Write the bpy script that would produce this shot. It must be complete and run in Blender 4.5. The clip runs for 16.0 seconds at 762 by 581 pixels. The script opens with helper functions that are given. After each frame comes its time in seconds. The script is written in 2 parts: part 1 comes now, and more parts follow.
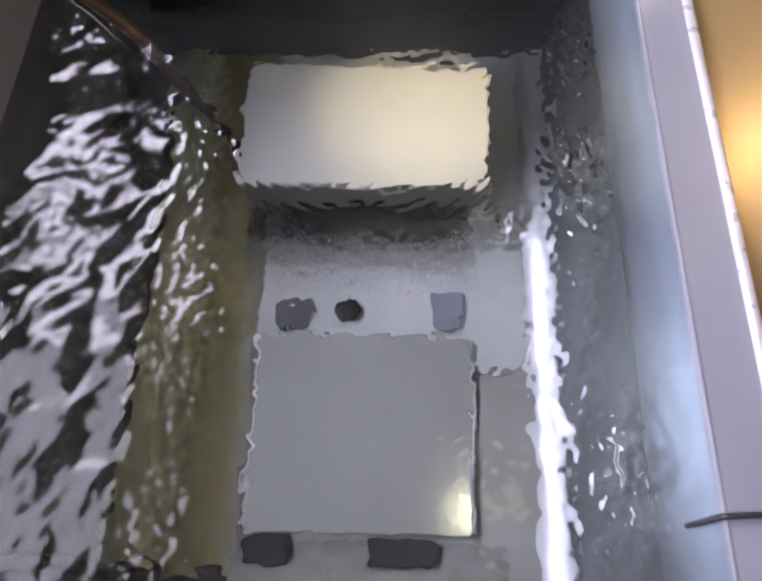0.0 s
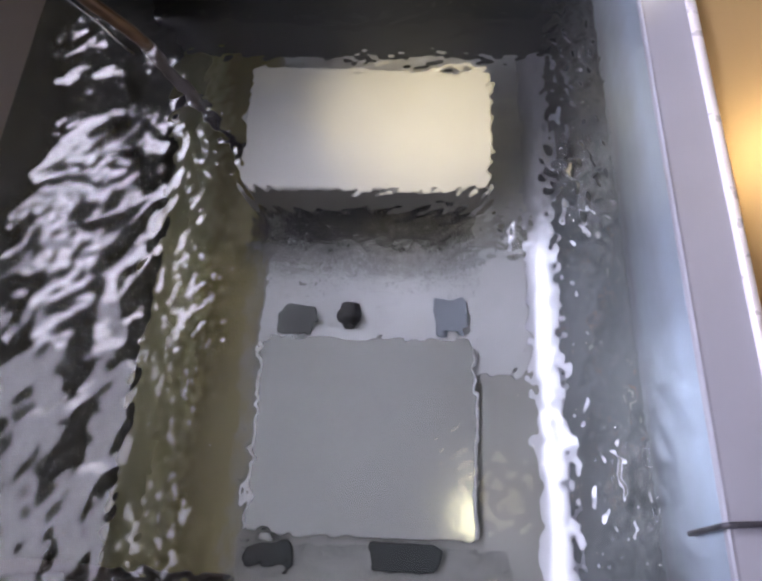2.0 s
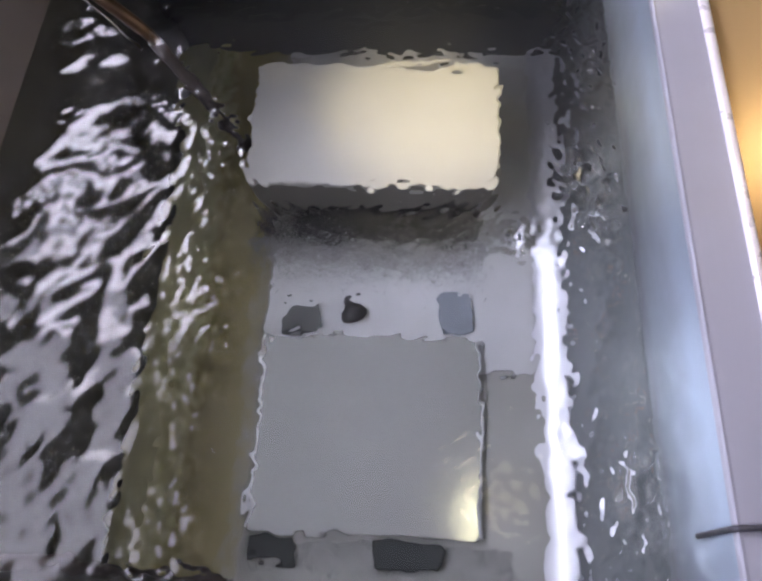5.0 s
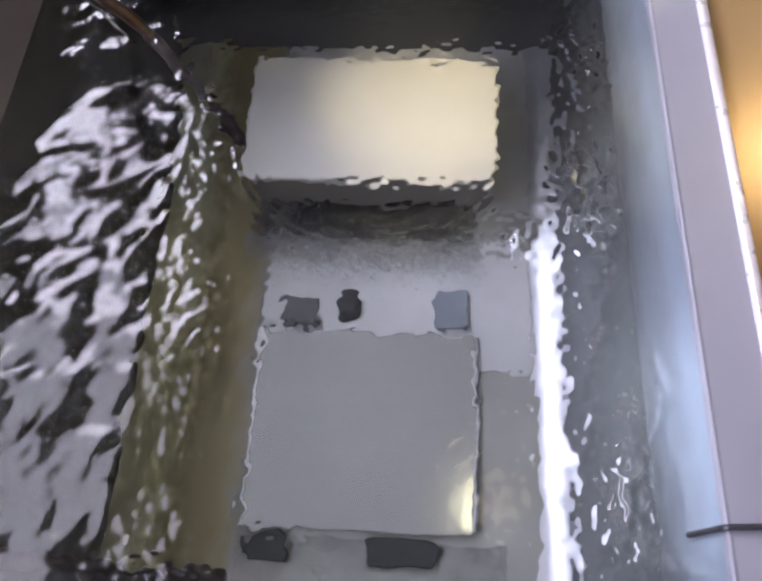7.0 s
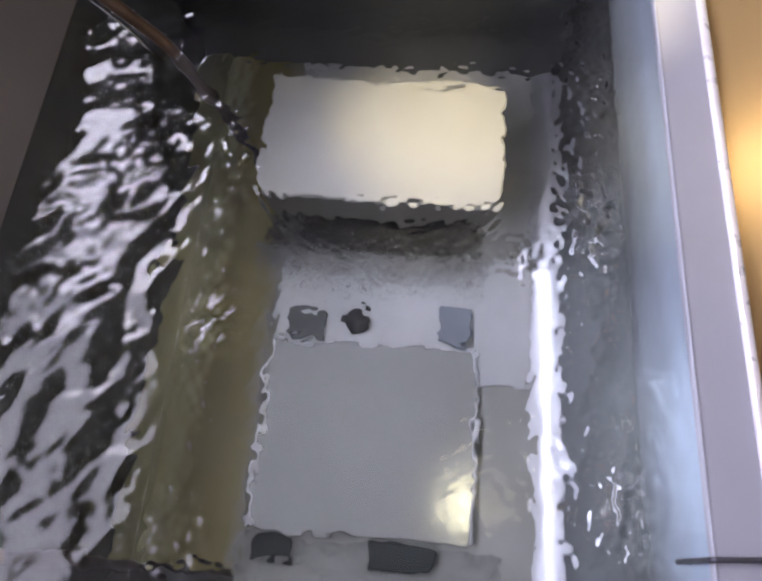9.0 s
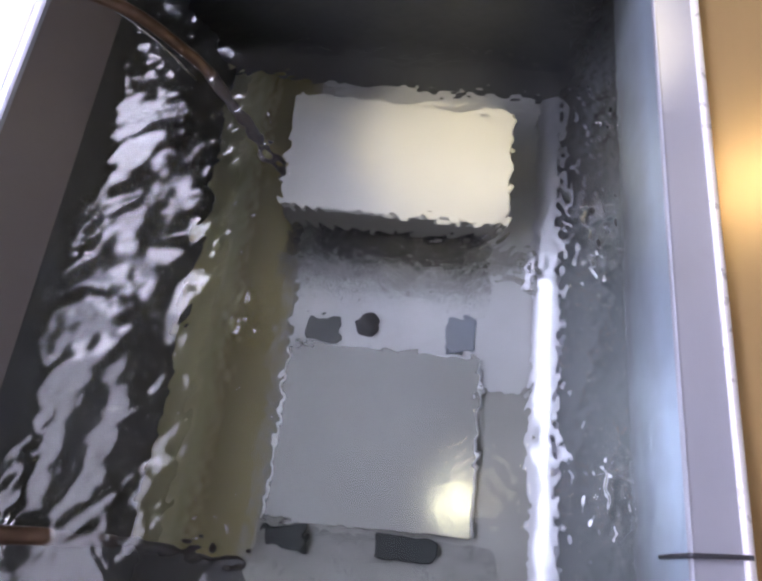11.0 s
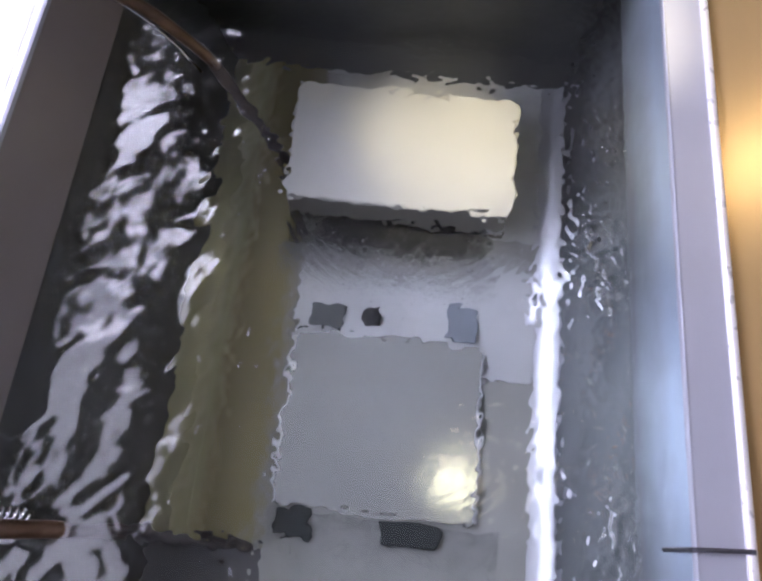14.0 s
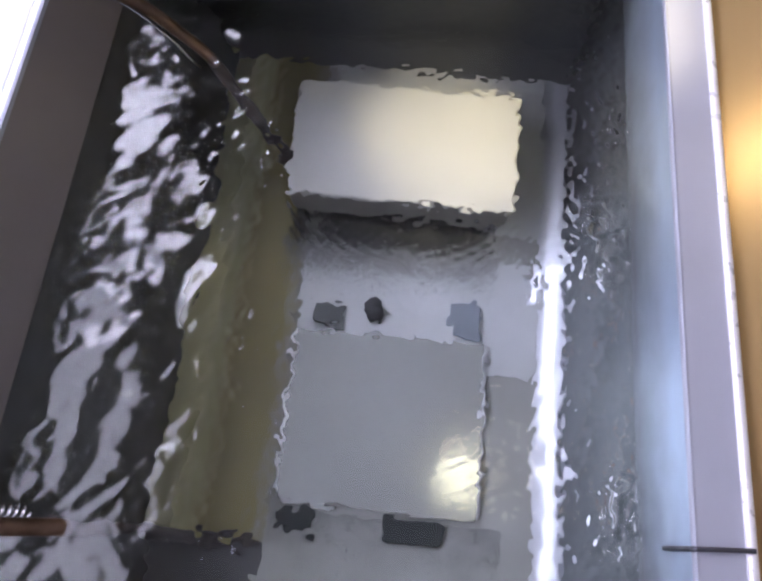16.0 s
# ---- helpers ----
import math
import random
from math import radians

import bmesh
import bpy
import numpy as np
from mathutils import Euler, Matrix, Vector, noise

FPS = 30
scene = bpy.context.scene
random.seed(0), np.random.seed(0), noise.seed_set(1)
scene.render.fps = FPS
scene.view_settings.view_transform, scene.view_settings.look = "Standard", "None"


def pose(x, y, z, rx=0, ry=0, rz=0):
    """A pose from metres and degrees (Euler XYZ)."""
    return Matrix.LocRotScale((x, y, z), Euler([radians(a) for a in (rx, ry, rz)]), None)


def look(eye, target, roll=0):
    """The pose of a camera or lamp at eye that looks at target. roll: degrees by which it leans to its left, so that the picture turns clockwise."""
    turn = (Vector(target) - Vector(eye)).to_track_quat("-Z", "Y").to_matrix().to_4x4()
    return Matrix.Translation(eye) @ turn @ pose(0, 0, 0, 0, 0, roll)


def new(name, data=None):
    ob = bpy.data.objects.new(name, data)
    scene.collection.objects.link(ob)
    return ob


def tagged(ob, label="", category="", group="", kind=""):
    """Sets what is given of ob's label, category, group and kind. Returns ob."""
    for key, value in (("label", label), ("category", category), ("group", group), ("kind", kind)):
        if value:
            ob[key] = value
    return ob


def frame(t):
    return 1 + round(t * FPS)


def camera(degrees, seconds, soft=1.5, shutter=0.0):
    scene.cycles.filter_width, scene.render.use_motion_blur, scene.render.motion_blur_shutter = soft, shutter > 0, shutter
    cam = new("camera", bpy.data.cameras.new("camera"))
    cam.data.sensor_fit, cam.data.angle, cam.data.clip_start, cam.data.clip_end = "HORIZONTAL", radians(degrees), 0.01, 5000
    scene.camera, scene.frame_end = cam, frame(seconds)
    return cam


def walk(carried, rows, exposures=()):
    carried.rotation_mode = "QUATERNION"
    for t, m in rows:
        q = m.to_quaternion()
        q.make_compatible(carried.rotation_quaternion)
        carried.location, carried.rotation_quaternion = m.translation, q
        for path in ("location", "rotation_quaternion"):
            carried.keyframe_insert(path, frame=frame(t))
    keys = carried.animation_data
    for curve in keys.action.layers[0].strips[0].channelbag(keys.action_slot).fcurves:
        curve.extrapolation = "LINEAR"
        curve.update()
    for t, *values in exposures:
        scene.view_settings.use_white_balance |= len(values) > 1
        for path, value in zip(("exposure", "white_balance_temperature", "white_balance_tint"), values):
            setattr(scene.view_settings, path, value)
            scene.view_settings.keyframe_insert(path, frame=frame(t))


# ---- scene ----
cam = camera(60.0, 16.0, soft=2.6)
PATH = [
    (0, pose(0.0728, -0.0366, 0.5737, 24.00, 1.64, 1.84)),
    (0.5, pose(0.0729, -0.0370, 0.5748, 23.99, 1.53, 1.88)),
    (1, pose(0.0745, -0.0317, 0.5732, 23.89, 1.92, 1.86)),
    (1.5, pose(0.0710, -0.0297, 0.5763, 23.77, 1.90, 2.11)),
    (2, pose(0.0751, -0.0321, 0.5737, 24.05, 1.97, 2.06)),
    (2.5, pose(0.0776, -0.0322, 0.5715, 24.17, 1.88, 1.97)),
    (3, pose(0.0752, -0.0330, 0.5718, 24.14, 1.65, 2.14)),
    (3.5, pose(0.0717, -0.0315, 0.5705, 23.80, 1.45, 2.36)),
    (4, pose(0.0719, -0.0309, 0.5697, 23.91, 1.78, 2.42)),
    (6.5, pose(0.0788, -0.0308, 0.5681, 23.63, 2.13, 2.99)),
    (7, pose(0.0823, -0.0292, 0.5661, 23.55, 2.24, 2.95)),
    (7.5, pose(0.0792, -0.0266, 0.5728, 23.58, 2.27, 3.00)),
    (8, pose(0.0801, -0.0218, 0.5758, 23.37, 2.45, 2.78)),
    (8.5, pose(0.0704, -0.0164, 0.5916, 23.33, 1.68, 3.84)),
    (9, pose(0.0553, -0.0100, 0.6136, 22.53, 0.49, 4.41)),
    (9.5, pose(0.0478, -0.0193, 0.6333, 22.60, -0.42, 4.94)),
    (12, pose(0.0188, -0.0123, 0.6923, 20.99, -0.83, 5.93)),
    (12.5, pose(0.0182, -0.0085, 0.6913, 20.47, -0.94, 5.82)),
    (13, pose(0.0128, -0.0133, 0.6959, 20.85, -1.20, 5.79)),
    (13.5, pose(0.0114, -0.0086, 0.6967, 20.52, -1.21, 6.03)),
    (14, pose(0.0111, -0.0038, 0.6917, 20.18, -1.22, 5.72)),
    (14.5, pose(0.0123, -0.0005, 0.6933, 19.88, -1.09, 5.58)),
    (15, pose(0.0125, -0.0021, 0.6949, 19.95, -1.21, 5.78)),
    (15.5, pose(0.0172, -0.0010, 0.6934, 19.93, -0.78, 5.79)),
    (16, pose(0.0210, 0.0013, 0.6907, 19.67, -0.43, 5.76)),
]
walk(cam, PATH, exposures=((0, 0.46, 6750, 10), (9, 0.47, 6720, 10), (12, 0.52, 6350, 10), (16, 0.52, 6350, 10)))

# ---- world ----
world = bpy.data.worlds.new("world")
scene.world = world
world.use_nodes = True
world.node_tree.nodes["Background"].inputs[0].default_value = (0.6, 0.66, 0.8, 1)
world.node_tree.nodes["Background"].inputs[1].default_value = 0.15

# ---- plan, in metres: z = 0 is the water's level ----
RIM = 0.116            # rim above the water
FLOOR = -0.42          # tank floor
XL, XR = -0.395, 0.282   # tank mouth
XLB = -0.300           # foot of the leaning wall
XO = 0.329             # outer lip
YN, YF = -0.42, 0.763    # near and far walls
GROUND = -0.78
CEIL = 1.75


# ---- materials ----
def material(name, base, rough=0.5, metal=0.0, var=0.12, scale=8.0, bump=0.0, bump_scale=60.0, stretch=(1, 1, 1),
             stain=None, stain_at=0.55, rough_var=0.1, coat=0.0, spec=0.5):
    m = bpy.data.materials.new(name)
    m.use_nodes = True
    nt = m.node_tree
    bsdf = nt.nodes["Principled BSDF"]
    tc = nt.nodes.new("ShaderNodeTexCoord")
    mp = nt.nodes.new("ShaderNodeMapping")
    mp.inputs["Scale"].default_value = stretch
    nt.links.new(tc.outputs["Object"], mp.inputs[0])
    n1 = nt.nodes.new("ShaderNodeTexNoise")
    n1.inputs["Scale"].default_value = scale
    n1.inputs["Detail"].default_value = 6
    nt.links.new(mp.outputs[0], n1.inputs[0])
    n2 = nt.nodes.new("ShaderNodeTexNoise")
    n2.inputs["Scale"].default_value = bump_scale
    n2.inputs["Detail"].default_value = 4
    nt.links.new(mp.outputs[0], n2.inputs[0])
    ramp = nt.nodes.new("ShaderNodeValToRGB")
    ramp.color_ramp.elements[0].position = 0.3
    ramp.color_ramp.elements[1].position = 0.7
    ramp.color_ramp.elements[0].color = (*[c * (1 - var) for c in base], 1)
    ramp.color_ramp.elements[1].color = (*[min(1, c * (1 + var)) for c in base], 1)
    nt.links.new(n1.outputs[0], ramp.inputs[0])
    colour = ramp.outputs[0]
    if stain:
        n3 = nt.nodes.new("ShaderNodeTexNoise")
        n3.inputs["Scale"].default_value = scale * 0.6
        n3.inputs["Detail"].default_value = 5
        nt.links.new(tc.outputs["Object"], n3.inputs[0])
        r3 = nt.nodes.new("ShaderNodeValToRGB")
        r3.color_ramp.elements[0].position = stain_at
        r3.color_ramp.elements[1].position = stain_at + 0.18
        nt.links.new(n3.outputs[0], r3.inputs[0])
        mix = nt.nodes.new("ShaderNodeMix")
        mix.data_type = "RGBA"
        nt.links.new(r3.outputs[0], mix.inputs[0])
        nt.links.new(colour, mix.inputs[6])
        mix.inputs[7].default_value = (*stain, 1)
        colour = mix.outputs[2]
    nt.links.new(colour, bsdf.inputs["Base Color"])
    mr = nt.nodes.new("ShaderNodeMapRange")
    mr.inputs["To Min"].default_value = max(0.02, rough - rough_var)
    mr.inputs["To Max"].default_value = min(1, rough + rough_var)
    nt.links.new(n2.outputs[0], mr.inputs[0])
    nt.links.new(mr.outputs[0], bsdf.inputs["Roughness"])
    bsdf.inputs["Metallic"].default_value = metal
    bsdf.inputs["Coat Weight"].default_value = coat
    bsdf.inputs["Specular IOR Level"].default_value = spec
    if bump:
        b = nt.nodes.new("ShaderNodeBump")
        b.inputs["Strength"].default_value = bump
        b.inputs["Distance"].default_value = 0.002
        nt.links.new(n2.outputs[0], b.inputs["Height"])
        nt.links.new(b.outputs[0], bsdf.inputs["Normal"])
    return m


def glow(name, colour, strength):
    m = bpy.data.materials.new(name)
    m.use_nodes = True
    nt = m.node_tree
    nt.nodes.remove(nt.nodes["Principled BSDF"])
    e = nt.nodes.new("ShaderNodeEmission")
    e.inputs[0].default_value = (*colour, 1)
    e.inputs[1].default_value = strength
    nt.links.new(e.outputs[0], nt.nodes["Material Output"].inputs[0])
    return m


def water_material():
    m = bpy.data.materials.new("water")
    m.use_nodes = True
    nt = m.node_tree
    nt.nodes.remove(nt.nodes["Principled BSDF"])
    g = nt.nodes.new("ShaderNodeBsdfRefraction")
    g.inputs["Color"].default_value = (0.93, 0.96, 0.95, 1)
    g.inputs["Roughness"].default_value = 0.05
    g.inputs["IOR"].default_value = 1.333
    r = nt.nodes.new("ShaderNodeBsdfGlossy")
    r.inputs["Roughness"].default_value = 0.01
    f = nt.nodes.new("ShaderNodeFresnel")
    f.inputs["IOR"].default_value = 1.49
    mix = nt.nodes.new("ShaderNodeMixShader")
    nt.links.new(f.outputs[0], mix.inputs[0])
    nt.links.new(g.outputs[0], mix.inputs[1])
    nt.links.new(r.outputs[0], mix.inputs[2])
    nt.links.new(mix.outputs[0], nt.nodes["Material Output"].inputs[0])
    return m


STEEL = material("brushed_steel", (0.66, 0.70, 0.76), 0.36, 1.0, 0.05, 3, 0.03, 90, (1, 0.15, 1))
STEEL_RIM = material("satin_rim_steel", (0.47, 0.48, 0.56), 0.45, 0.35, 0.04, 6, 0.05, 120, (1, 0.1, 1), stain=(0.44, 0.45, 0.51))
# Near-white base puts the edge highlight of the folded lip into colour.
STEEL_LIP = material("highlight_lip_steel", (0.92, 0.88, 0.90), 0.30, 0.3, 0.03, 10)
# Backlit leaning wall: shade is put into this duller, browner base colour.
STEEL_SHADED = material("shaded_wall_steel", (0.30, 0.265, 0.255), 0.5, 0.5, 0.12, 5, 0.06, 80, (1, 0.3, 0.3))
# Same wall under water, shaded darker in its base colour.
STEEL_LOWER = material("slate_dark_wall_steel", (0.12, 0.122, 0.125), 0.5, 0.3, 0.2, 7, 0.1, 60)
# Shadowed far end wall is painted with this dark base colour.
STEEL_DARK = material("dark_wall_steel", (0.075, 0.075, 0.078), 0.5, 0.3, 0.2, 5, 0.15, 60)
PAN = material("grey_floor_steel", (0.265, 0.265, 0.25), 0.5, 0.15, 0.15, 9, 0.1, 70, stain=(0.215, 0.21, 0.195))
OLIVE = material("olive_stained_steel", (0.175, 0.148, 0.050), 0.5, 0.1, 0.22, 7, 0.15, 60, (1, 0.25, 1), stain=(0.22, 0.19, 0.072))
# Bright look of the plate's metal lip is put into this white.
WHITE_EDGE = material("bright_edge_white", (0.82, 0.82, 0.84), 0.4, 0.0, 0.06, 20, 0.05, 60)
ENAMEL = material("cream_enamel", (0.40, 0.39, 0.357), 0.40, 0.0, 0.06, 7, 0.06, 40, stain=(0.50, 0.475, 0.375), spec=0.9)
PLATE = material("satin_grey_plate", (0.495, 0.515, 0.505), 0.10, 0.74, 0.05, 6, 0.0, 60, rough_var=0.03)
PALE = material("pale_sheet", (0.43, 0.437, 0.443), 0.5, 0.1, 0.1, 9, 0.1, 50, stain=(0.37, 0.37, 0.37))
SLATE = material("slate_grey_rubber", (0.09, 0.097, 0.098), 0.7, 0.0, 0.15, 30, 0.2, 120)
PLATE_SHADE = material("dark_green_shade", (0.014, 0.018, 0.018), 0.8, 0.0, 0.3, 30, 0.2, 120)
BLUE = material("blue_grey_plastic", (0.155, 0.175, 0.205), 0.5, 0.0, 0.12, 25, 0.1, 100)
BLACK = material("black_rubber", (0.02, 0.02, 0.022), 0.6, 0.0, 0.2, 30, 0.2, 120)
COPPER = material("tarnished_copper", (0.18, 0.11, 0.07), 0.40, 0.7, 0.25, 30, 0.2, 90, stain=(0.12, 0.075, 0.05))
FRONT_SHADE = material("olive_grey_front_shade", (0.16, 0.15, 0.125), 0.5, 0.1, 0.15, 12, 0.1, 60)
# Grain colours: slab shade is painted dark and grey; the grey is silt too.
SHADE_GRAINS = material("dark_shade_grains", (0.016, 0.016, 0.015), 0.8, 0.0, 0.3, 40)
SILT_SHADE_GREY = material("grey_silt_shade", (0.19, 0.19, 0.185), 0.8, 0.0, 0.3, 40)
PAN_FAR = material("far_floor_steel", (0.36, 0.36, 0.355), 0.5, 0.15, 0.2, 9, 0.1, 70, stain=(0.22, 0.215, 0.20))
DARK_BROWN = material("dark_brown", (0.045, 0.035, 0.03), 0.6, 0.0, 0.25, 30, 0.2, 90)
CHROME = material("bright_spring_wire", (0.85, 0.85, 0.88), 0.2, 1.0, 0.05, 20)
WIRE = material("dark_wire", (0.10, 0.10, 0.12), 0.35, 0.7, 0.2, 30)
WOOD = material("golden_brushed_laminate", (0.64, 0.43, 0.20), 0.25, 0.4, 0.03, 5, 0.0, 70, (9, 0.3, 9), rough_var=0.03)
LAMINATE = material("white_laminate", (0.86, 0.86, 0.85), 0.4, 0.0, 0.03, 4, 0.04, 90)
PLASTER = material("pale_grey_plaster", (0.64, 0.635, 0.63), 0.9, 0.0, 0.05, 3, 0.1, 40)
TILE = material("grey_floor_tile", (0.22, 0.22, 0.22), 0.5, 0.0, 0.15, 4, 0.1, 30)
FRAME = material("grey_painted_frame", (0.5, 0.5, 0.52), 0.5, 0.0, 0.08, 10, 0.05, 60)
SKY = glow("bright_pane", (0.79, 0.775, 1.0), 14.8)
SKY_DIM = glow("dimmer_pane", (0.79, 0.775, 1.0), 6.0)
WARM = glow("warm_bulb", (1.0, 0.82, 0.54), 27.0)
WARM_DIM = glow("dimmed_warm_bulb", (1.0, 0.87, 0.64), 3.3)
WATER = water_material()


def speckled():
    """Slate-dark steel below the water line; its specks paint in glints of the ripples."""
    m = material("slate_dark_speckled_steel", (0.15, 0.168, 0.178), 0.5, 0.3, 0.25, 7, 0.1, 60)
    nt = m.node_tree
    bsdf = nt.nodes["Principled BSDF"]
    old = bsdf.inputs["Base Color"].links[0].from_socket
    tc = nt.nodes.new("ShaderNodeTexCoord")
    vo = nt.nodes.new("ShaderNodeTexVoronoi")
    vo.inputs["Scale"].default_value = 85
    nt.links.new(tc.outputs["Object"], vo.inputs["Vector"])
    big = nt.nodes.new("ShaderNodeTexNoise")
    big.inputs["Scale"].default_value = 9
    nt.links.new(tc.outputs["Object"], big.inputs["Vector"])
    add = nt.nodes.new("ShaderNodeMath")
    add.operation = "MULTIPLY_ADD"
    nt.links.new(big.outputs[0], add.inputs[0])
    add.inputs[1].default_value = -1.6
    nt.links.new(vo.outputs["Distance"], add.inputs[2])
    lim = nt.nodes.new("ShaderNodeMapRange")
    lim.inputs["From Min"].default_value = -0.56
    lim.inputs["From Max"].default_value = -0.70
    nt.links.new(add.outputs[0], lim.inputs[0])
    tint = nt.nodes.new("ShaderNodeMix")
    tint.data_type = "RGBA"
    tint.inputs[6].default_value = (0.36, 0.37, 0.34, 1)
    tint.inputs[7].default_value = (0.24, 0.16, 0.13, 1)
    sep = nt.nodes.new("ShaderNodeSeparateColor")
    nt.links.new(vo.outputs["Color"], sep.inputs[0])
    nt.links.new(sep.outputs[0], tint.inputs[0])
    mix = nt.nodes.new("ShaderNodeMix")
    mix.data_type = "RGBA"
    nt.links.new(lim.outputs[0], mix.inputs[0])
    nt.links.new(old, mix.inputs[6])
    nt.links.new(tint.outputs[2], mix.inputs[7])
    nt.links.new(mix.outputs[2], bsdf.inputs["Base Color"])
    return m


def graded(m, axis=2, lo=0.060, hi=-0.030, colour=(0.24, 0.265, 0.285), spread=-0.06):
    """Blends steel to another colour along one axis, with an uneven edge."""
    nt = m.node_tree
    bsdf = nt.nodes["Principled BSDF"]
    old = bsdf.inputs["Base Color"].links[0].from_socket
    tc = nt.nodes.new("ShaderNodeTexCoord")
    sep = nt.nodes.new("ShaderNodeSeparateXYZ")
    nt.links.new(tc.outputs["Object"], sep.inputs[0])
    n = nt.nodes.new("ShaderNodeTexNoise")
    n.inputs["Scale"].default_value = 14
    n.inputs["Detail"].default_value = 5
    nt.links.new(tc.outputs["Object"], n.inputs["Vector"])
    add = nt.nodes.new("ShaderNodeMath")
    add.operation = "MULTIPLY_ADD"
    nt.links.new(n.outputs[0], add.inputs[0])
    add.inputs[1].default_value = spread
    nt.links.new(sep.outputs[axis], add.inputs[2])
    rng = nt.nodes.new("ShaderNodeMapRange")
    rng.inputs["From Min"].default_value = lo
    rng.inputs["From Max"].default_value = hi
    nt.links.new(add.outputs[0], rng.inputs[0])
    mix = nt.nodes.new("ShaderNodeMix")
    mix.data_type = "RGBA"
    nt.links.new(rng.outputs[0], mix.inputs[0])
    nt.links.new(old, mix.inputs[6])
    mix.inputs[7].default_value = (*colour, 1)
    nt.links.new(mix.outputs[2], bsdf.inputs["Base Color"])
    return m


# Wall darkens towards the water: its fading sky reflection is put into colour.
WALL = graded(material("graded_wall_steel", (0.54, 0.64, 0.77), 0.48, 0.8, 0.05, 3, 0.03, 90, (1, 0.15, 1)))
OLIVE = graded(graded(OLIVE, 0, -0.225, -0.285, (0.58, 0.57, 0.34), -0.02), 0, -0.178, -0.150, (0.24, 0.237, 0.21), -0.03)
COVE = graded(material("graded_cove_steel", (0.60, 0.61, 0.66), 0.40, 1.0, 0.08, 10, 0.05, 60, (1, 0.2, 1)), 1, 0.36, 0.44, (0.37, 0.37, 0.39), -0.10)
# Near-black far end paints in the reflection of the dark end wall.
SPECKLED = graded(speckled(), 1, 0.34, 0.46, (0.045, 0.046, 0.05), -0.10)


# ---- builders ----
def part(name, bm, mat, parent=None, label="", smooth=False):
    me = bpy.data.meshes.new(name)
    bmesh.ops.recalc_face_normals(bm, faces=bm.faces)
    bm.to_mesh(me)
    bm.free()
    me.materials.append(mat)
    if smooth:
        for p in me.polygons:
            p.use_smooth = True
    ob = new(name, me)
    if parent:
        ob.parent = parent
    if label:
        tagged(ob, label)
    return ob


def box(x0, x1, y0, y1, z0, z1, bevel=0.0, seg=2):
    b = bmesh.new()
    r = bmesh.ops.create_cube(b, size=1)
    bmesh.ops.scale(b, vec=(x1 - x0, y1 - y0, z1 - z0), verts=r["verts"])
    bmesh.ops.translate(b, vec=((x0 + x1) / 2, (y0 + y1) / 2, (z0 + z1) / 2), verts=r["verts"])
    if bevel:
        bmesh.ops.bevel(b, geom=b.edges[:], offset=bevel, segments=seg, profile=0.5, affect="EDGES")
    return b


def slab(x0, x1, y0, y1, z0, z1, corner, soft=0.003, wobble=0.0):
    """A plate with rounded plan corners and softened rims."""
    b = bmesh.new()
    pts = []
    for cx, cy, a0 in ((x1 - corner, y1 - corner, 0), (x0 + corner, y1 - corner, 90), (x0 + corner, y0 + corner, 180), (x1 - corner, y0 + corner, 270)):
        for k in range(7):
            a = radians(a0 + 15 * k)
            pts.append((cx + corner * math.cos(a), cy + corner * math.sin(a)))
    cx, cy = (x0 + x1) / 2, (y0 + y1) / 2
    rings = []
    for inset, z in ((soft, z0), (0, z0 + soft), (0, z1 - soft), (soft * 0.3, z1 - soft * 0.3), (soft, z1)):
        ring = []
        for x, y in pts:
            dx, dy = x - cx, y - cy
            w = 1 + wobble * math.sin(9 * math.atan2(dy, dx) + 1)
            ring.append(b.verts.new((cx + dx * w * (1 - inset / (x1 - x0) * 2), cy + dy * w * (1 - inset / (y1 - y0) * 2), z)))
        rings.append(ring)
    n = len(pts)
    for r0, r1 in zip(rings, rings[1:]):
        for i in range(n):
            b.faces.new((r0[i], r0[(i + 1) % n], r1[(i + 1) % n], r1[i]))
    b.faces.new(rings[0][::-1])
    b.faces.new(rings[-1])
    return b


def tube(points, radius, sides=12, closed_ends=True):
    b = bmesh.new()
    ps = [Vector(p) for p in points]
    rings = []
    for i, p in enumerate(ps):
        d = (ps[min(i + 1, len(ps) - 1)] - ps[max(i - 1, 0)]).normalized()
        u = d.cross(Vector((0.13, 0.97, 0.21))).normalized()
        v = d.cross(u)
        rings.append([b.verts.new(p + radius * (math.cos(2 * math.pi * k / sides) * u + math.sin(2 * math.pi * k / sides) * v)) for k in range(sides)])
    for r0, r1 in zip(rings, rings[1:]):
        for k in range(sides):
            b.faces.new((r0[k], r0[(k + 1) % sides], r1[(k + 1) % sides], r1[k]))
    if closed_ends:
        b.faces.new(rings[0][::-1])
        b.faces.new(rings[-1])
    return b


def bent(points, r, n=6):
    """A line through the points with rounded bends."""
    ps = [Vector(p) for p in points]
    out = [ps[0]]
    for a, p, c in zip(ps, ps[1:], ps[2:]):
        d0, d1 = (a - p), (c - p)
        k = min(r, d0.length * 0.45, d1.length * 0.45)
        s, e = p + d0.normalized() * k, p + d1.normalized() * k
        for i in range(n + 1):
            t = i / n
            out.append(s * (1 - t) ** 2 + p * 2 * t * (1 - t) + e * t ** 2)
    out.append(ps[-1])
    return out


def prism(profile, y0, y1):
    """A closed cross-section (x, z) extruded along y."""
    b = bmesh.new()
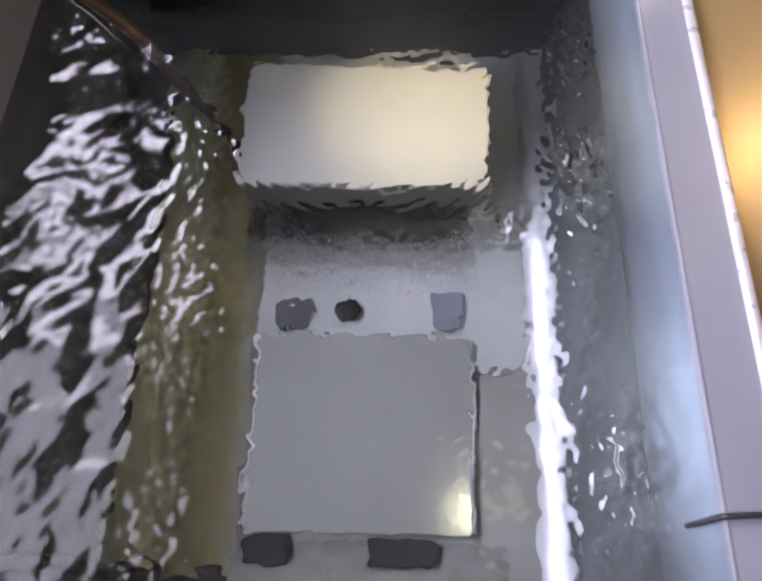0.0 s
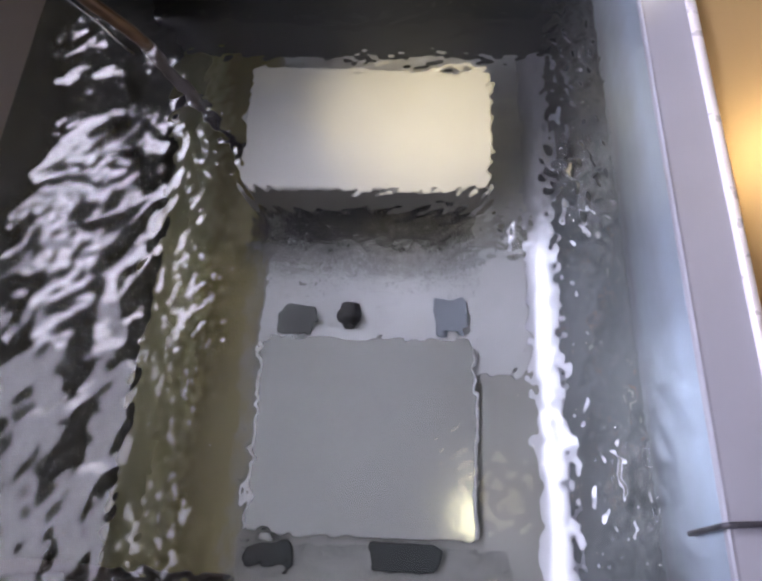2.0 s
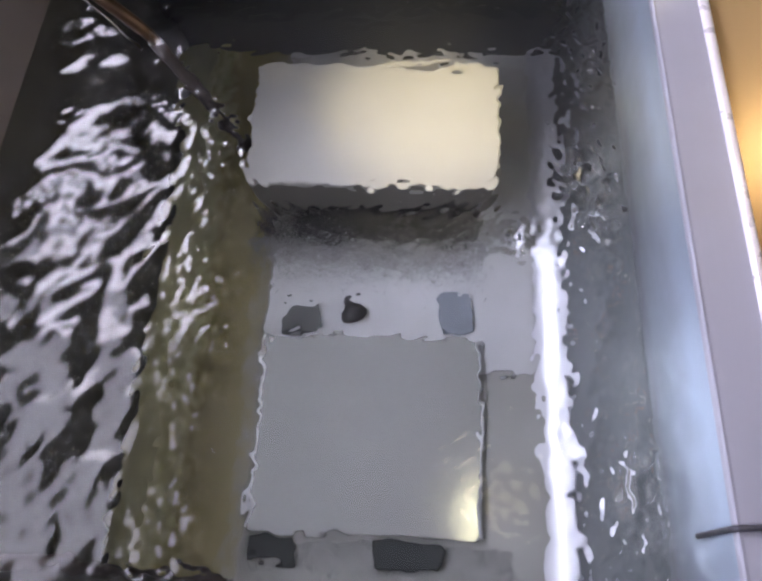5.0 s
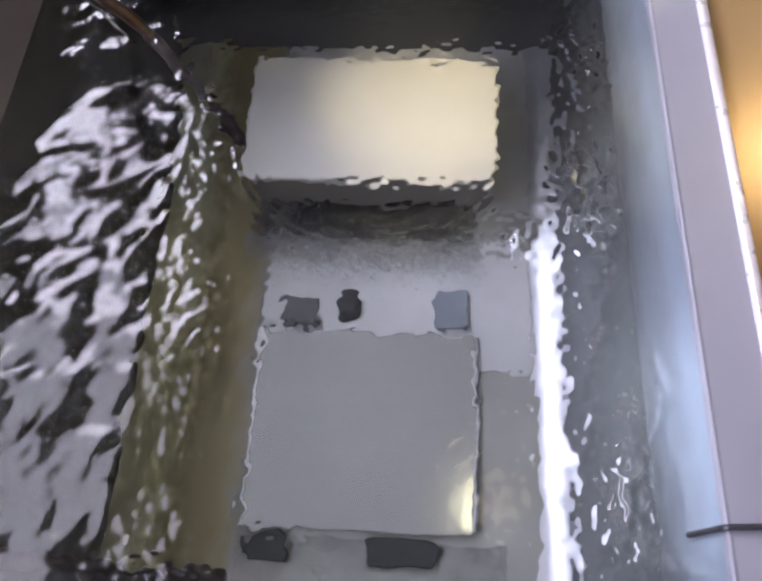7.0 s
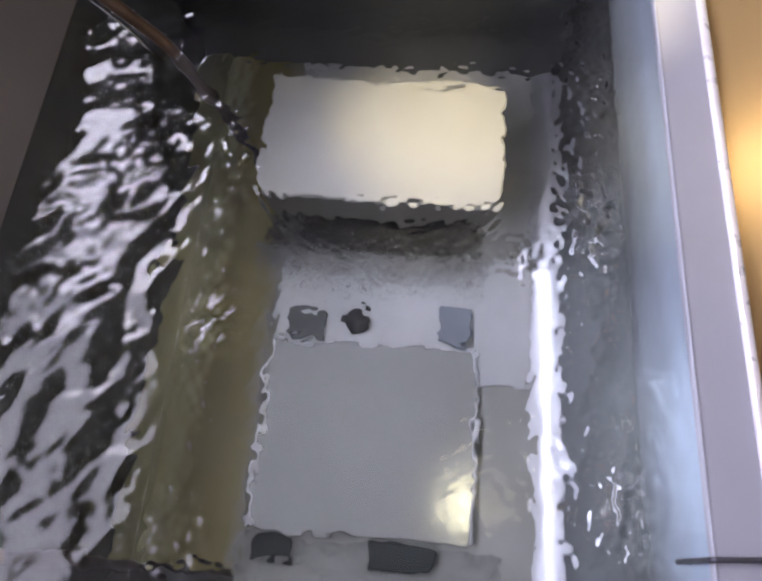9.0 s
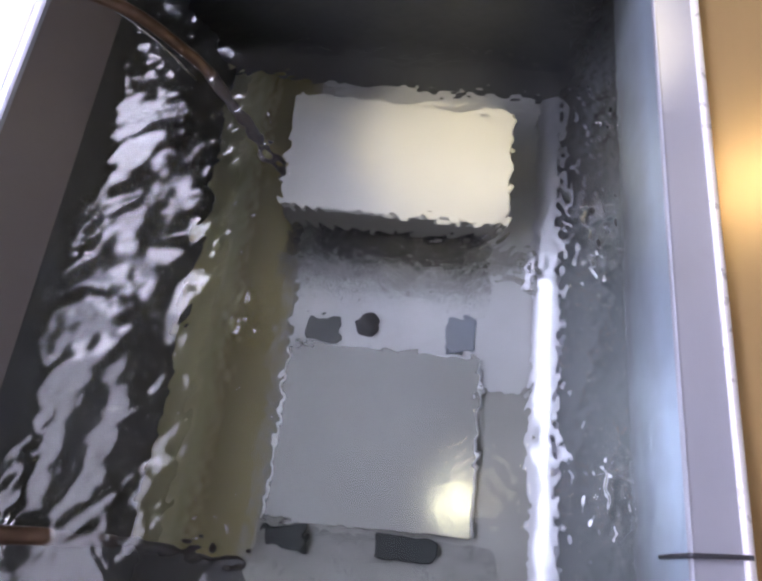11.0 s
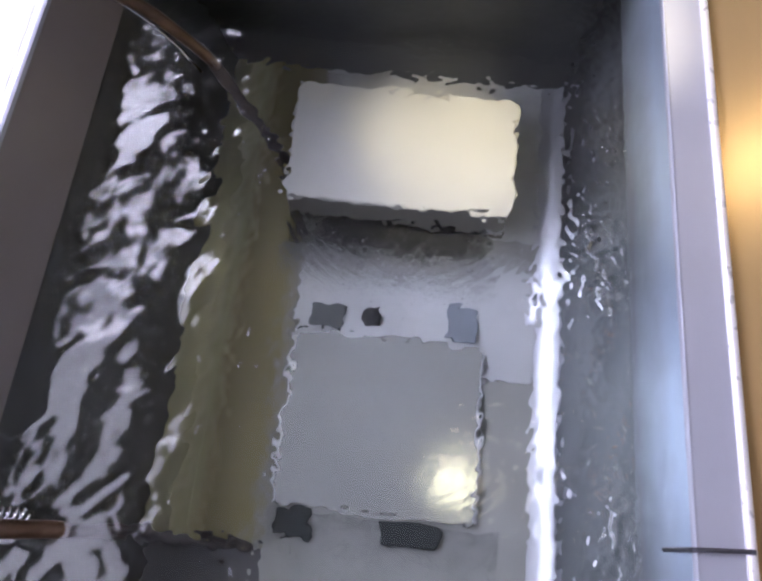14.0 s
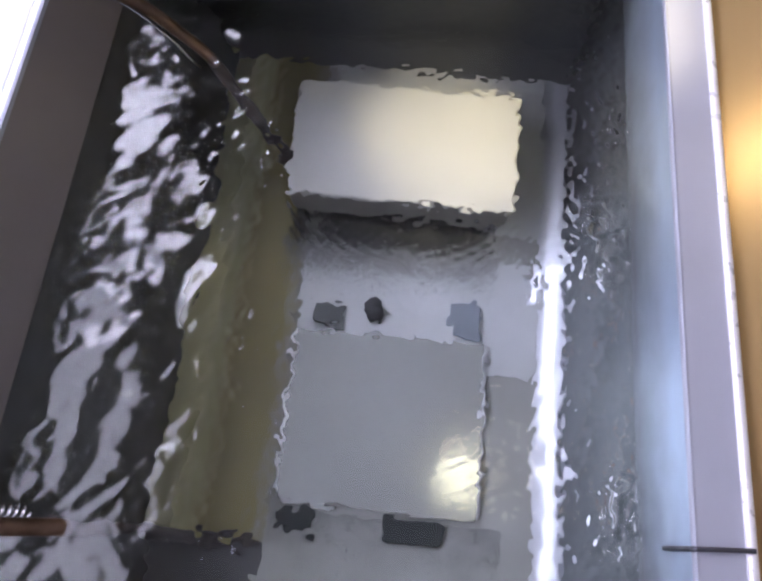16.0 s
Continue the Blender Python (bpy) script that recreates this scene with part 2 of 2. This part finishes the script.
    a = [b.verts.new((x, y0, z)) for x, z in profile]
    c = [b.verts.new((x, y1, z)) for x, z in profile]
    n = len(profile)
    for i in range(n):
        b.faces.new((a[i], a[(i + 1) % n], c[(i + 1) % n], c[i]))
    b.faces.new(a[::-1])
    b.faces.new(c)
    return b


def empty(name, label, category, group="", kind="", at=(0, 0, 0)):
    e = new(name)
    e.location = at
    return tagged(e, label, category, group, kind)


# ---- the room ----
def room():
    x0, x1, y0, y1 = -2.2, 2.4, -1.8, 3.4
    tagged(part("floor", box(x0 - 0.1, x1 + 0.1, y0 - 0.1, y1 + 0.1, GROUND - 0.1, GROUND), TILE), "grey tiled workshop floor under the tank", "floor", kind="structure")
    tagged(part("wall_west", box(x0 - 0.1, x0, y0, y1, GROUND, CEIL), PLASTER), "plain pale grey plastered wall", "wall", kind="structure")
    tagged(part("wall_east", box(x1, x1 + 0.1, y0, y1, GROUND, CEIL), PLASTER), "plain pale grey plastered wall", "wall", kind="structure")
    tagged(part("wall_north", box(x0 - 0.1, x1 + 0.1, y1, y1 + 0.1, GROUND, CEIL), PLASTER), "plain pale grey plastered wall", "wall", kind="structure")
    tagged(part("wall_south", box(x0 - 0.1, x1 + 0.1, y0 - 0.1, y0, GROUND, CEIL), PLASTER), "plain pale grey plastered wall", "wall", kind="structure")
    # ceiling with the skylight's opening
    sx0, sx1, sy0, sy1 = SKYLIGHT
    b = bmesh.new()
    for q in ((x0 - 0.1, sx0, y0 - 0.1, y1 + 0.1), (sx1, x1 + 0.1, y0 - 0.1, y1 + 0.1), (sx0, sx1, y0 - 0.1, sy0), (sx0, sx1, sy1, y1 + 0.1)):
        r = bmesh.ops.create_cube(b, size=1)
        bmesh.ops.scale(b, vec=(q[1] - q[0], q[3] - q[2], 0.1), verts=r["verts"])
        bmesh.ops.translate(b, vec=((q[0] + q[1]) / 2, (q[2] + q[3]) / 2, CEIL + 0.05), verts=r["verts"])
    tagged(part("ceiling", b, PLASTER), "pale grey ceiling with a long skylight opening", "ceiling", kind="structure")


SKYLIGHT = (-1.98, -0.98, -1.60, 1.92)


def skylight():
    x0, x1, y0, y1 = SKYLIGHT
    ym = 0.82
    e = empty("window_1", "long roof skylight with two bright panes", "window", kind="structure", at=(0, 0, 0))
    for a, c in ((x0, x0 + 0.03), (x1 - 0.03, x1)):
        part("window_frame", box(a, c, y0, y1, CEIL + 0.005, CEIL + 0.06), FRAME, e)
    for y in (y0, ym - 0.03, y1 - 0.03):
        part("window_frame", box(x0 + 0.03, x1 - 0.03, y, y + 0.03, CEIL + 0.005, CEIL + 0.055), FRAME, e)
    part("pane", box(x0 + 0.03, x1 - 0.03, ym, y1 - 0.03, CEIL + 0.06, CEIL + 0.07), SKY, e, "bright white daylight pane")
    part("pane", box(x0 + 0.03, x1 - 0.03, y0 + 0.03, ym - 0.03, CEIL + 0.06, CEIL + 0.07), SKY_DIM, e, "dimmer white daylight pane")


def pendant(bulb, label):
    e = empty("ceiling_lamp", label, "lamp", "warm ceiling lamps")
    b = bmesh.new()
    bmesh.ops.create_cone(b, cap_ends=True, segments=32, radius1=0.125, radius2=0.11, depth=0.03, matrix=Matrix.Translation((0, 0, -0.015)))
    part("housing", b, FRAME, e)
    b = bmesh.new()
    bmesh.ops.create_cone(b, cap_ends=True, segments=32, radius1=0.085, radius2=0.10, depth=0.02, matrix=Matrix.Translation((0, 0, -0.04)))
    part("diffuser", b, bulb, e, "warm glowing diffuser")
    return e


def added_spot():
    """An unseen warm spotlight added on the ceiling to brighten the white slab."""
    e = empty("spotlight", "added ceiling spotlight, unseen, that warms the white slab", "lamp", at=(0.62, 0.42, CEIL))
    part("mount", box(-0.04, 0.04, -0.04, 0.04, -0.02, 0, 0.004), FRAME, e)
    part("head", tube([(0, 0, -0.02), (-0.010, 0.003, -0.06), (-0.032, 0.010, -0.145)], 0.035, 20, False), FRAME, e)
    lamp = bpy.data.lights.new("beam", "SPOT")
    lamp.energy, lamp.color, lamp.spot_size, lamp.spot_blend, lamp.shadow_soft_size = 140, (1.0, 0.86, 0.56), radians(11), 1.0, 0.025
    ob = new("beam", lamp)
    ob.matrix_world = look((0.585, 0.432, CEIL - 0.15), (0.095, 0.59, -0.29))


# ---- the tank ----
def tank():
    t = empty("water_tank", "deep stainless steel water tank with a flat folded rim", "tank")
    yn, yf = YN, YF
    w = 0.04
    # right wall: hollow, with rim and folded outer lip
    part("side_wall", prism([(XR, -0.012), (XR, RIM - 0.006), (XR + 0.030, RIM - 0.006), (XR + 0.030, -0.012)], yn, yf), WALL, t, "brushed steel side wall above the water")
    part("lower_side_wall", prism([(XR, FLOOR - 0.02), (XR, -0.0125), (XR + 0.030, -0.0125), (XR + 0.030, FLOOR - 0.02)], yn, yf), SPECKLED, t, "slate-dark steel below the water line, glints painted as specks")
    rim = [(XR - 0.001, RIM - 0.006), (XR - 0.0005, RIM - 0.0015), (XR + 0.0006, RIM), (XR + 0.003, RIM - 0.0008), (XO - 0.0050, RIM - 0.0008), (XO - 0.0050, RIM - 0.003)]
    part("rim", prism(rim, yn - w, yf + w), STEEL_RIM, t, "satin pale steel rim")
    lip = [(XO - 0.006, RIM - 0.004)] + [(XO - 0.0015 - 0.0045 * math.cos(radians(a)), RIM + 0.0035 * math.sin(radians(a))) for a in range(0, 181, 20)]
    part("folded_lip", prism(lip + [(XO + 0.003, RIM - 0.03), (XO - 0.001, RIM - 0.03), (XO - 0.001, RIM - 0.004)], yn - w, yf + w), STEEL_LIP, t, "rounded lip along the rim, its highlight put into the colour")
    # leaning left wall and its rim
    xw = XL + (XLB - XL) * RIM / (RIM - FLOOR)
    part("side_wall", prism([(XL, RIM - 0.004), (xw, 0.0), (XL - 0.012, 0.0), (XL - 0.012, RIM - 0.012)], yn, yf), STEEL_SHADED, t, "leaning side wall, its shade put into the steel colour")
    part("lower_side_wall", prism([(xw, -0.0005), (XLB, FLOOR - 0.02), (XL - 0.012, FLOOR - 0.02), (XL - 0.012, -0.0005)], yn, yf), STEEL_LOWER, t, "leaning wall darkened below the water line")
    rim = [(XL + 0.001, RIM - 0.006), (XL, RIM - 0.001), (XL - 0.003, RIM), (XL - 0.010, RIM), (XL - 0.012, RIM - 0.01), (XL - 0.008, RIM - 0.02)]
    part("rim", prism(rim, yn - w, yf + w), STEEL_RIM, t)
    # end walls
    part("end_wall", box(XL - 0.010, XR + 0.030, yf, yf + w, FLOOR - 0.02, RIM - 0.007), STEEL_DARK, t, "far end wall, its shade put into a dark steel colour")
    part("end_wall", box(XL - 0.010, XR + 0.030, yn - w, yn, FLOOR - 0.02, RIM - 0.007), STEEL_SHADED, t)
    # Unseen plate added over the far end to block skylight.
    part("shade_plate", box(XL - 0.010, XO - 0.006, 0.69, yf + w, RIM + 0.001, RIM + 0.006, 0.001), STEEL_DARK, t, "unseen plate added to shade the far end")
    # floor pan, rounded up into the right wall
    part("floor_pan", box(-0.140, XR, yn, 0.47, FLOOR - 0.02, FLOOR), PAN, t)
    part("far_floor_pan", box(-0.140, XR, 0.4702, yf, FLOOR - 0.02, FLOOR - 0.0003), PAN_FAR, t, "floor sheet at the far end in a separate grey")
    part("stained_floor_strip", box(XLB - 0.01, -0.1405, -0.035, yf, FLOOR - 0.02, FLOOR - 0.001), OLIVE, t, "olive stained floor strip")
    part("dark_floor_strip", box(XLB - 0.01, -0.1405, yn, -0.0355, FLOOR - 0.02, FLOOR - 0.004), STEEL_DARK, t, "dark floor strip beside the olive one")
    cove = []
    for k in range(25):
        a = radians(3 + 30 * k / 24)
        cove.append((XR - 0.040 + 0.0775 * (math.sin(a) - math.sin(radians(3))), FLOOR + 0.0015 + 0.0775 * (math.cos(radians(3)) - math.cos(a))))
    cove += [(XR - 0.0005, FLOOR + 0.022), (XR - 0.0005, FLOOR - 0.002), (XR - 0.040, FLOOR - 0.002)]
    part("corner_cove", prism(cove, yn, yf), COVE, t, "polished rounded floor corner, darker at the far end")
    bead = [(XLB + 0.012 - 0.026 * math.cos(radians(a)), FLOOR - 0.006 + 0.009 * math.sin(radians(a))) for a in range(0, 181, 12)]
    part("seam", prism(bead, -0.034, yf), OLIVE, t, "wide ochre stained seam bead", True)
    # stand
    for x in (XL + 0.02, XR - 0.02):
        for y in (yn + 0.02, yf - 0.02):
            part("leg", box(x - 0.02, x + 0.02, y - 0.02, y + 0.02, GROUND, FLOOR - 0.02, 0.003), STEEL, t)


def wave(x, y, k, comps, turn, stretch):
    """Ripple height in metres: pairs of waves per metre and steepness; crests run at an angle and are longer than wide."""
    c, n = math.cos(radians(turn)), math.sin(radians(turn))
    u, v = (c * y - n * x), (c * x + n * y) * stretch
    h = 0
    for f, a in comps:
        h += a / f * noise.noise(Vector((v * f + 17 * k, u * f, k * 3.7 + f)))
    return h


def rings(x, y, cx, cy, r, n, a, wide):
    """A short train of ring waves round a point, broken along its crests."""
    d = math.hypot(x - cx, y - cy)
    if abs(d - r) > 2.5 * wide:
        return 0
    broken = max(0, min(1, 0.45 + 1.9 * noise.noise(Vector((x * 14, y * 14, cx + 3)))))
    broken *= ease(cy - y, 0.02, 0.12)
    return broken * a * math.sin(2 * math.pi * d * n) / (2 * math.pi * n) * math.exp(-((d - r) / wide) ** 2)


def ease(v, lo, hi):
    v = max(0, min(1, (v - lo) / (hi - lo)))
    return v * v * (3 - 2 * v)


def churn(x, y):
    """Where inlets stir the water beside the upright wall: two boils and a weak band between them."""
    h = 0.16 * ease(x, 0.195, 0.235)
    for cx, cy, sx, sy, a in ((0.250, 0.345, 0.030, 0.055, 1.0), (0.262, 0.035, 0.024, 0.050, 0.9), (0.170, 0.275, 0.020, 0.028, 0.3), (0.262, 0.50, 0.02, 0.06, 0.35)):
        h += a * math.exp(-((x - cx) / sx) ** 2 - ((y - cy) / sy) ** 2)
    return h


def water_strip(x0, x1, k, comps, turn=0, stretch=1.0, circles=(), boils=()):
    """A sheet of rippled water; comps are two long waves, then short ones; boils are steep short waves."""
    y0, y1 = YN - 0.03, YF + 0.03
    d = 0.0017
    nx, ny = int((x1 - x0) / d) + 1, int((y1 - y0) / d) + 1
    vs, fs = [], []
    for j in range(ny + 1):
        y = y0 + (y1 - y0) * j / ny
        for i in range(nx + 1):
            x = x0 + (x1 - x0) * i / nx
            gap = min(x - x0, x1 - x)
            e, wide = ease(gap, 0, 0.012), ease(gap, 0, 0.05)
            patch = 0.4 + 1.2 * max(0, min(1, 0.5 + 1.5 * noise.noise(Vector((x * 6 + k, y * 6, 5.0)))))
            if boils:
                patch *= 1 + 1.15 * ease(-x, 0.07, 0.12)
                patch *= 1 - 0.6 * math.exp(-((x - 0.11) / 0.07) ** 2 - ((y - 0.05) / 0.09) ** 2)
            h = patch * (wide * wave(x, y, k, comps[:2], turn, stretch) + e * wave(x, y, k, comps[2:], turn, stretch))
            if boils:
                c = churn(x, y)
                if c > 0.02:
                    h += e * min(1, c) * wave(x, y, k + 5, boils, turn, stretch)
            h += e * sum(rings(x, y, *c) for c in circles)
            vs.append((x, y, h))
    for j in range(ny):
        for i in range(nx):
            a = j * (nx + 1) + i
            fs.append((a, a + 1, a + nx + 2, a + nx + 1))
    me = bpy.data.meshes.new("water")
    me.from_pydata(vs, [], fs)
    me.materials.append(WATER)
    me.shade_smooth()
    ob = new("water", me)
    ob.visible_shadow = False
    return tagged(ob, "clear rippling water filling the steel tank", "water", "ripples of the water", "structure")


# ---- things in the tank ----
def white_block():
    e = empty("white_slab", "cream white enamelled slab on a dark stand under water", "slab")
    x0, x1, y0, y1, zt = -0.168, 0.185, 0.465, 0.667, -0.29
    part("top", slab(x0, x1, y0, y1, zt - 0.012, zt, 0.012, 0.003), ENAMEL, e)
    # Olive-grey puts the shade of the slab's front face into colour.
    part("apron", slab(x0 + 0.002, x1 - 0.002, y0 + 0.002, y1 - 0.002, zt - 0.085, zt - 0.0125, 0.011, 0.002), FRONT_SHADE, e, "apron whose olive-grey paints the slab's shaded front")
    # Dark panels added so that the gap below the slab stays dark.
    for x in (x0 + 0.03, x1 - 0.042):
        part("leg_panel", box(x, x + 0.012, y0 + 0.012, y1 - 0.01, FLOOR, zt - 0.033, 0.002), DARK_BROWN, e, "dark leg panel added to shade the gap")
    part("back_panel", box(x0 + 0.042, x1 - 0.042, y1 - 0.02, y1 - 0.01, FLOOR, zt - 0.033, 0.002), DARK_BROWN, e, "dark back panel added to shade the gap")


def silt(name, n, seed, place, size, mat, label):
    """Loose grains strewn over the tank floor, for silt and for painted shade."""
    r = random.Random(seed)
    vs, fs = [], []
    for _ in range(n):
        x, y, z = place(r)
        s = size * r.uniform(0.5, 1.5)
        a = r.uniform(0, 6.28)
        k = len(vs)
        for q in range(4):
            vs.append((x + s * math.cos(a + q * 1.57) * r.uniform(0.6, 1.2), y + s * math.sin(a + q * 1.57) * r.uniform(0.6, 1.2), z))
        vs.append((x, y, z + 0.5 * s))
        fs += [(k, k + 1, k + 4), (k + 1, k + 2, k + 4), (k + 2, k + 3, k + 4), (k + 3, k, k + 4)]
    me = bpy.data.meshes.new(name)
    me.from_pydata(vs, [], fs)
    me.materials.append(mat)
    return tagged(new(name, me), label, "silt", kind="stuff")


def sediment_and_shade():
    # Grains packed dark in place of the slab's shadow on the floor.
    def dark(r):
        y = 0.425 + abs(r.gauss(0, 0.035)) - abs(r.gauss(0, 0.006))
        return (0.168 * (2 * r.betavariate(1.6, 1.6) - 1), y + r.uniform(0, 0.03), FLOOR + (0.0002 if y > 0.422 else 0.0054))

    def olive(r):
        return (-0.141 + abs(r.gauss(0, 0.016)), r.uniform(-0.035, YF - 0.01), FLOOR + 0.0003)

    def pale(r):
        return (r.uniform(-0.13, 0.235), 0.415 + abs(r.gauss(0, 0.02)), FLOOR + 0.0003)

    # Grey grains soften the near edge of that painted shadow.
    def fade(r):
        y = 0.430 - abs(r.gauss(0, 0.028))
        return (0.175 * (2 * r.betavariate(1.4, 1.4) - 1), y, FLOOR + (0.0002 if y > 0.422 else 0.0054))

    def near(r):
        return (r.uniform(-0.135, 0.20), 0.012 - abs(r.gauss(0, 0.03)), FLOOR + 0.0003)

    silt("brown_silt", 18000, 7, near, 0.0007, SILT_SHADE_GREY, "grey-brown silt by the near edge of the plate")
    silt("dark_shade_grains", 90000, 3, dark, 0.0006, SHADE_GRAINS, "dark grains standing in for the shade under the white slab")
    silt("grey_silt_shade", 50000, 6, fade, 0.0005, SILT_SHADE_GREY, "grey grains thinning out as the slab's shade does")
    silt("olive_silt", 26000, 4, olive, 0.0006, OLIVE, "olive brown silt along the stained floor strip")
    silt("pale_silt", 9000, 5, pale, 0.0006, PALE, "pale grains round the sheet on the floor")


def grey_plate():
    e = empty("grey_plate", "flat grey square plate with bright side edges under water", "plate")
    x0, x1, y0, y1 = -0.130, 0.162, 0.020, 0.282
    part("sheet", slab(x0, x1, y0, y1, FLOOR + 0.006, FLOOR + 0.012, 0.006, 0.0015), PLATE, e)
    for x, mat in ((x0 - 0.002, WHITE_EDGE), (x1 + 0.002, PALE)):
        part("edge_strip", tube([(x, y0 + 0.004, FLOOR + 0.011), (x, y1 - 0.005, FLOOR + 0.011)], 0.0026, 8), mat, e, "pale edge strip", True)


def copper_rod():
    e = empty("copper_pipe", "tarnished copper pipe leaning over the tank wall into the water", "pipe", "copper pipes")
    part("tube", tube(bent([(-0.602, 0.36, 0.30), (-0.407, 0.46, 0.24), (-0.296, 0.515, 0.116), (-0.253, 0.545, 0.0), (-0.244, 0.5455, -0.035)], 0.04), 0.0075, 14), COPPER, e, "", True)
    # The pipe's run under water, given a darker colour than the tube above.
    part("submerged_tube", tube(bent([(-0.2460, 0.5455, -0.030), (-0.186, 0.55, -0.33), (-0.178, 0.555, -0.414)], 0.04), 0.0085, 14), DARK_BROWN, e, "lower pipe under water, coloured dark brown", True)
    part("cable", tube(bent([(-0.612, 0.36, 0.305), (-0.422, 0.455, 0.245), (-0.311, 0.510, 0.121), (-0.278, 0.535, 0.02), (-0.269, 0.545, -0.05)], 0.04), 0.0018, 8), CHROME, e, "thin pale cable along the pipe", True)


def coil_pipe():
    e = empty("copper_pipe", "copper pipe with a wound spring dipping into the water", "pipe", "copper pipes")
    line = bent([(-0.60, -0.045, 0.150), (-0.42, -0.040, 0.150), (-0.350, -0.036, 0.075), (-0.293, -0.031, 0.0), (-0.287, -0.031, -0.012)], 0.05)
    part("tube", tube(line, 0.0085, 14), COPPER, e, "", True)
    # Underwater run of this pipe, also coloured dark brown.
    part("submerged_tube", tube(bent([(-0.2885, -0.031, -0.009), (-0.235, -0.034, -0.25), (-0.19, -0.036, -0.408), (-0.145, -0.036, -0.411)], 0.05), 0.007, 14), DARK_BROWN, e, "lower pipe under water, coloured dark brown", True)
    pts = []
    a0, a1 = Vector((-0.415, -0.026, 0.158)), Vector((-0.309, -0.019, 0.027))
    axis = (a1 - a0).normalized()
    u = axis.cross(Vector((0, 1, 0))).normalized()
    v = Vector((0, 1, 0))
    turns = 26
    for i in range(turns * 10 + 1):
        s = i / (turns * 10)
        a = 2 * math.pi * turns * s
        pts.append(a0.lerp(a1, s) + 0.006 * (math.cos(a) * u + math.sin(a) * v))
    part("spring", tube(pts, 0.0013, 6), CHROME, e, "bright steel spring", True)


def rim_wire():
    pts = bent([(XR - 0.003, 0.009, 0.060), (XR - 0.0035, 0.010, RIM + 0.003), (XO - 0.004, 0.013, RIM + 0.004), (XO - 0.001, 0.013, RIM + 0.006)], 0.006)
    tagged(part("hook_wire", tube(pts, 0.0021, 8), WIRE, None, "", True), "thin dark wire hooked over the steel rim", "wire")


def small_things():
    tagged(part("pale_sheet", slab(-0.132, 0.2455, 0.235, 0.420, FLOOR + 0.001, FLOOR + 0.005, 0.02, 0.001, 0.02), PALE), "pale grey sheet lying on the tank floor", "sheet")
    tagged(part("rubber_pad", slab(-0.111, -0.057, 0.288, 0.328, FLOOR + 0.006, FLOOR + 0.014, 0.006, 0.002), SLATE), "square slate grey rubber pad on the sheet", "pad")
    tagged(part("plastic_pad", slab(0.107, 0.153, 0.290, 0.348, FLOOR + 0.006, FLOOR + 0.014, 0.006, 0.002), BLUE), "square blue-grey plastic pad on the sheet", "pad")
    b = bmesh.new()
    bmesh.ops.create_cone(b, cap_ends=True, segments=24, radius1=0.019, radius2=0.017, depth=0.014, matrix=Matrix.Translation((-0.014, 0.318, FLOOR + 0.013)))
    bmesh.ops.bevel(b, geom=b.edges[:], offset=0.002, segments=2, affect="EDGES")
    tagged(part("rubber_plug", b, BLACK, None, "", True), "small round black rubber plug on the sheet", "plug")
    # Dark patches painted in for the shadow along the plate's near edge.
    for x0, x1 in ((-0.122, -0.068), (0.03, 0.118)):
        tagged(part("shade_patch", slab(x0, x1, -0.018, 0.016, FLOOR, FLOOR + 0.012, 0.009, 0.003, 0.07), PLATE_SHADE), "dark patch standing in for shade at the plate's near edge", "block", "rubber blocks")


# ---- around the tank ----
def surroundings():
    e = empty("wooden_counter", "golden varnished wooden counter beside the tank", "counter")
    part("top", box(XO + 0.006, XO + 0.75, -1.2, 2.0, RIM - 0.05, RIM - 0.015, 0.004), WOOD, e)
    part("cabinet", box(XO + 0.03, XO + 0.72, -1.18, 1.98, GROUND, RIM - 0.05), WOOD, e)
    e = empty("white_counter", "bright white laminate counter beside the tank", "counter")
    part("top", box(XL - 0.75, XL - 0.0135, -1.2, 2.0, RIM - 0.035, RIM - 0.004, 0.003), LAMINATE, e)
    part("cabinet", box(XL - 0.72, XL - 0.045, -1.18, 1.98, GROUND, RIM - 0.035), LAMINATE, e)


room()
skylight()
pendant(WARM_DIM, "round ceiling lamp with a dimmed warm diffuser").location = (0.375, 0.235, CEIL)
pendant(WARM, "round ceiling lamp with a bright warm diffuser").location = (1.35, 1.48, CEIL)
added_spot()
tank()
surroundings()
white_block()
grey_plate()
copper_rod()
coil_pipe()
rim_wire()
small_things()
sediment_and_shade()
water_left = water_strip(-0.376, -0.165, 1, ((9, 0.02), (26, 0.078), (58, 0.062), (120, 0.034), (190, 0.018)), 40, 0.66,
                         ((-0.10, 0.06, 0.15, 95, 0.08, 0.03),))
water_main = water_strip(-0.165, 0.290, 2, ((12, 0.010), (42, 0.016), (100, 0.036), (165, 0.032)), 8, 0.85,
                         ((0.03, 0.42, 0.15, 95, 0.17, 0.035), (0.02, 0.22, 0.17, 100, 0.09, 0.03), (0.10, -0.06, 0.11, 100, 0.04, 0.03)),
                         ((55, 0.5), (100, 1.05), (160, 0.8)))


def motions():
    """The ripples drift to and fro along the tank."""
    for ob, ph, a in ((water_left, 0.0, 0.018), (water_main, 1.7, 0.016)):
        rows = []
        for i in range(81):
            t = i * 0.2
            rows.append((t, pose(0, a * (math.sin(2.9 * t + ph) + 0.55 * math.sin(7.3 * t + 2 * ph)), 0.0006 * math.sin(5.1 * t + ph))))
        walk(ob, rows)


motions()
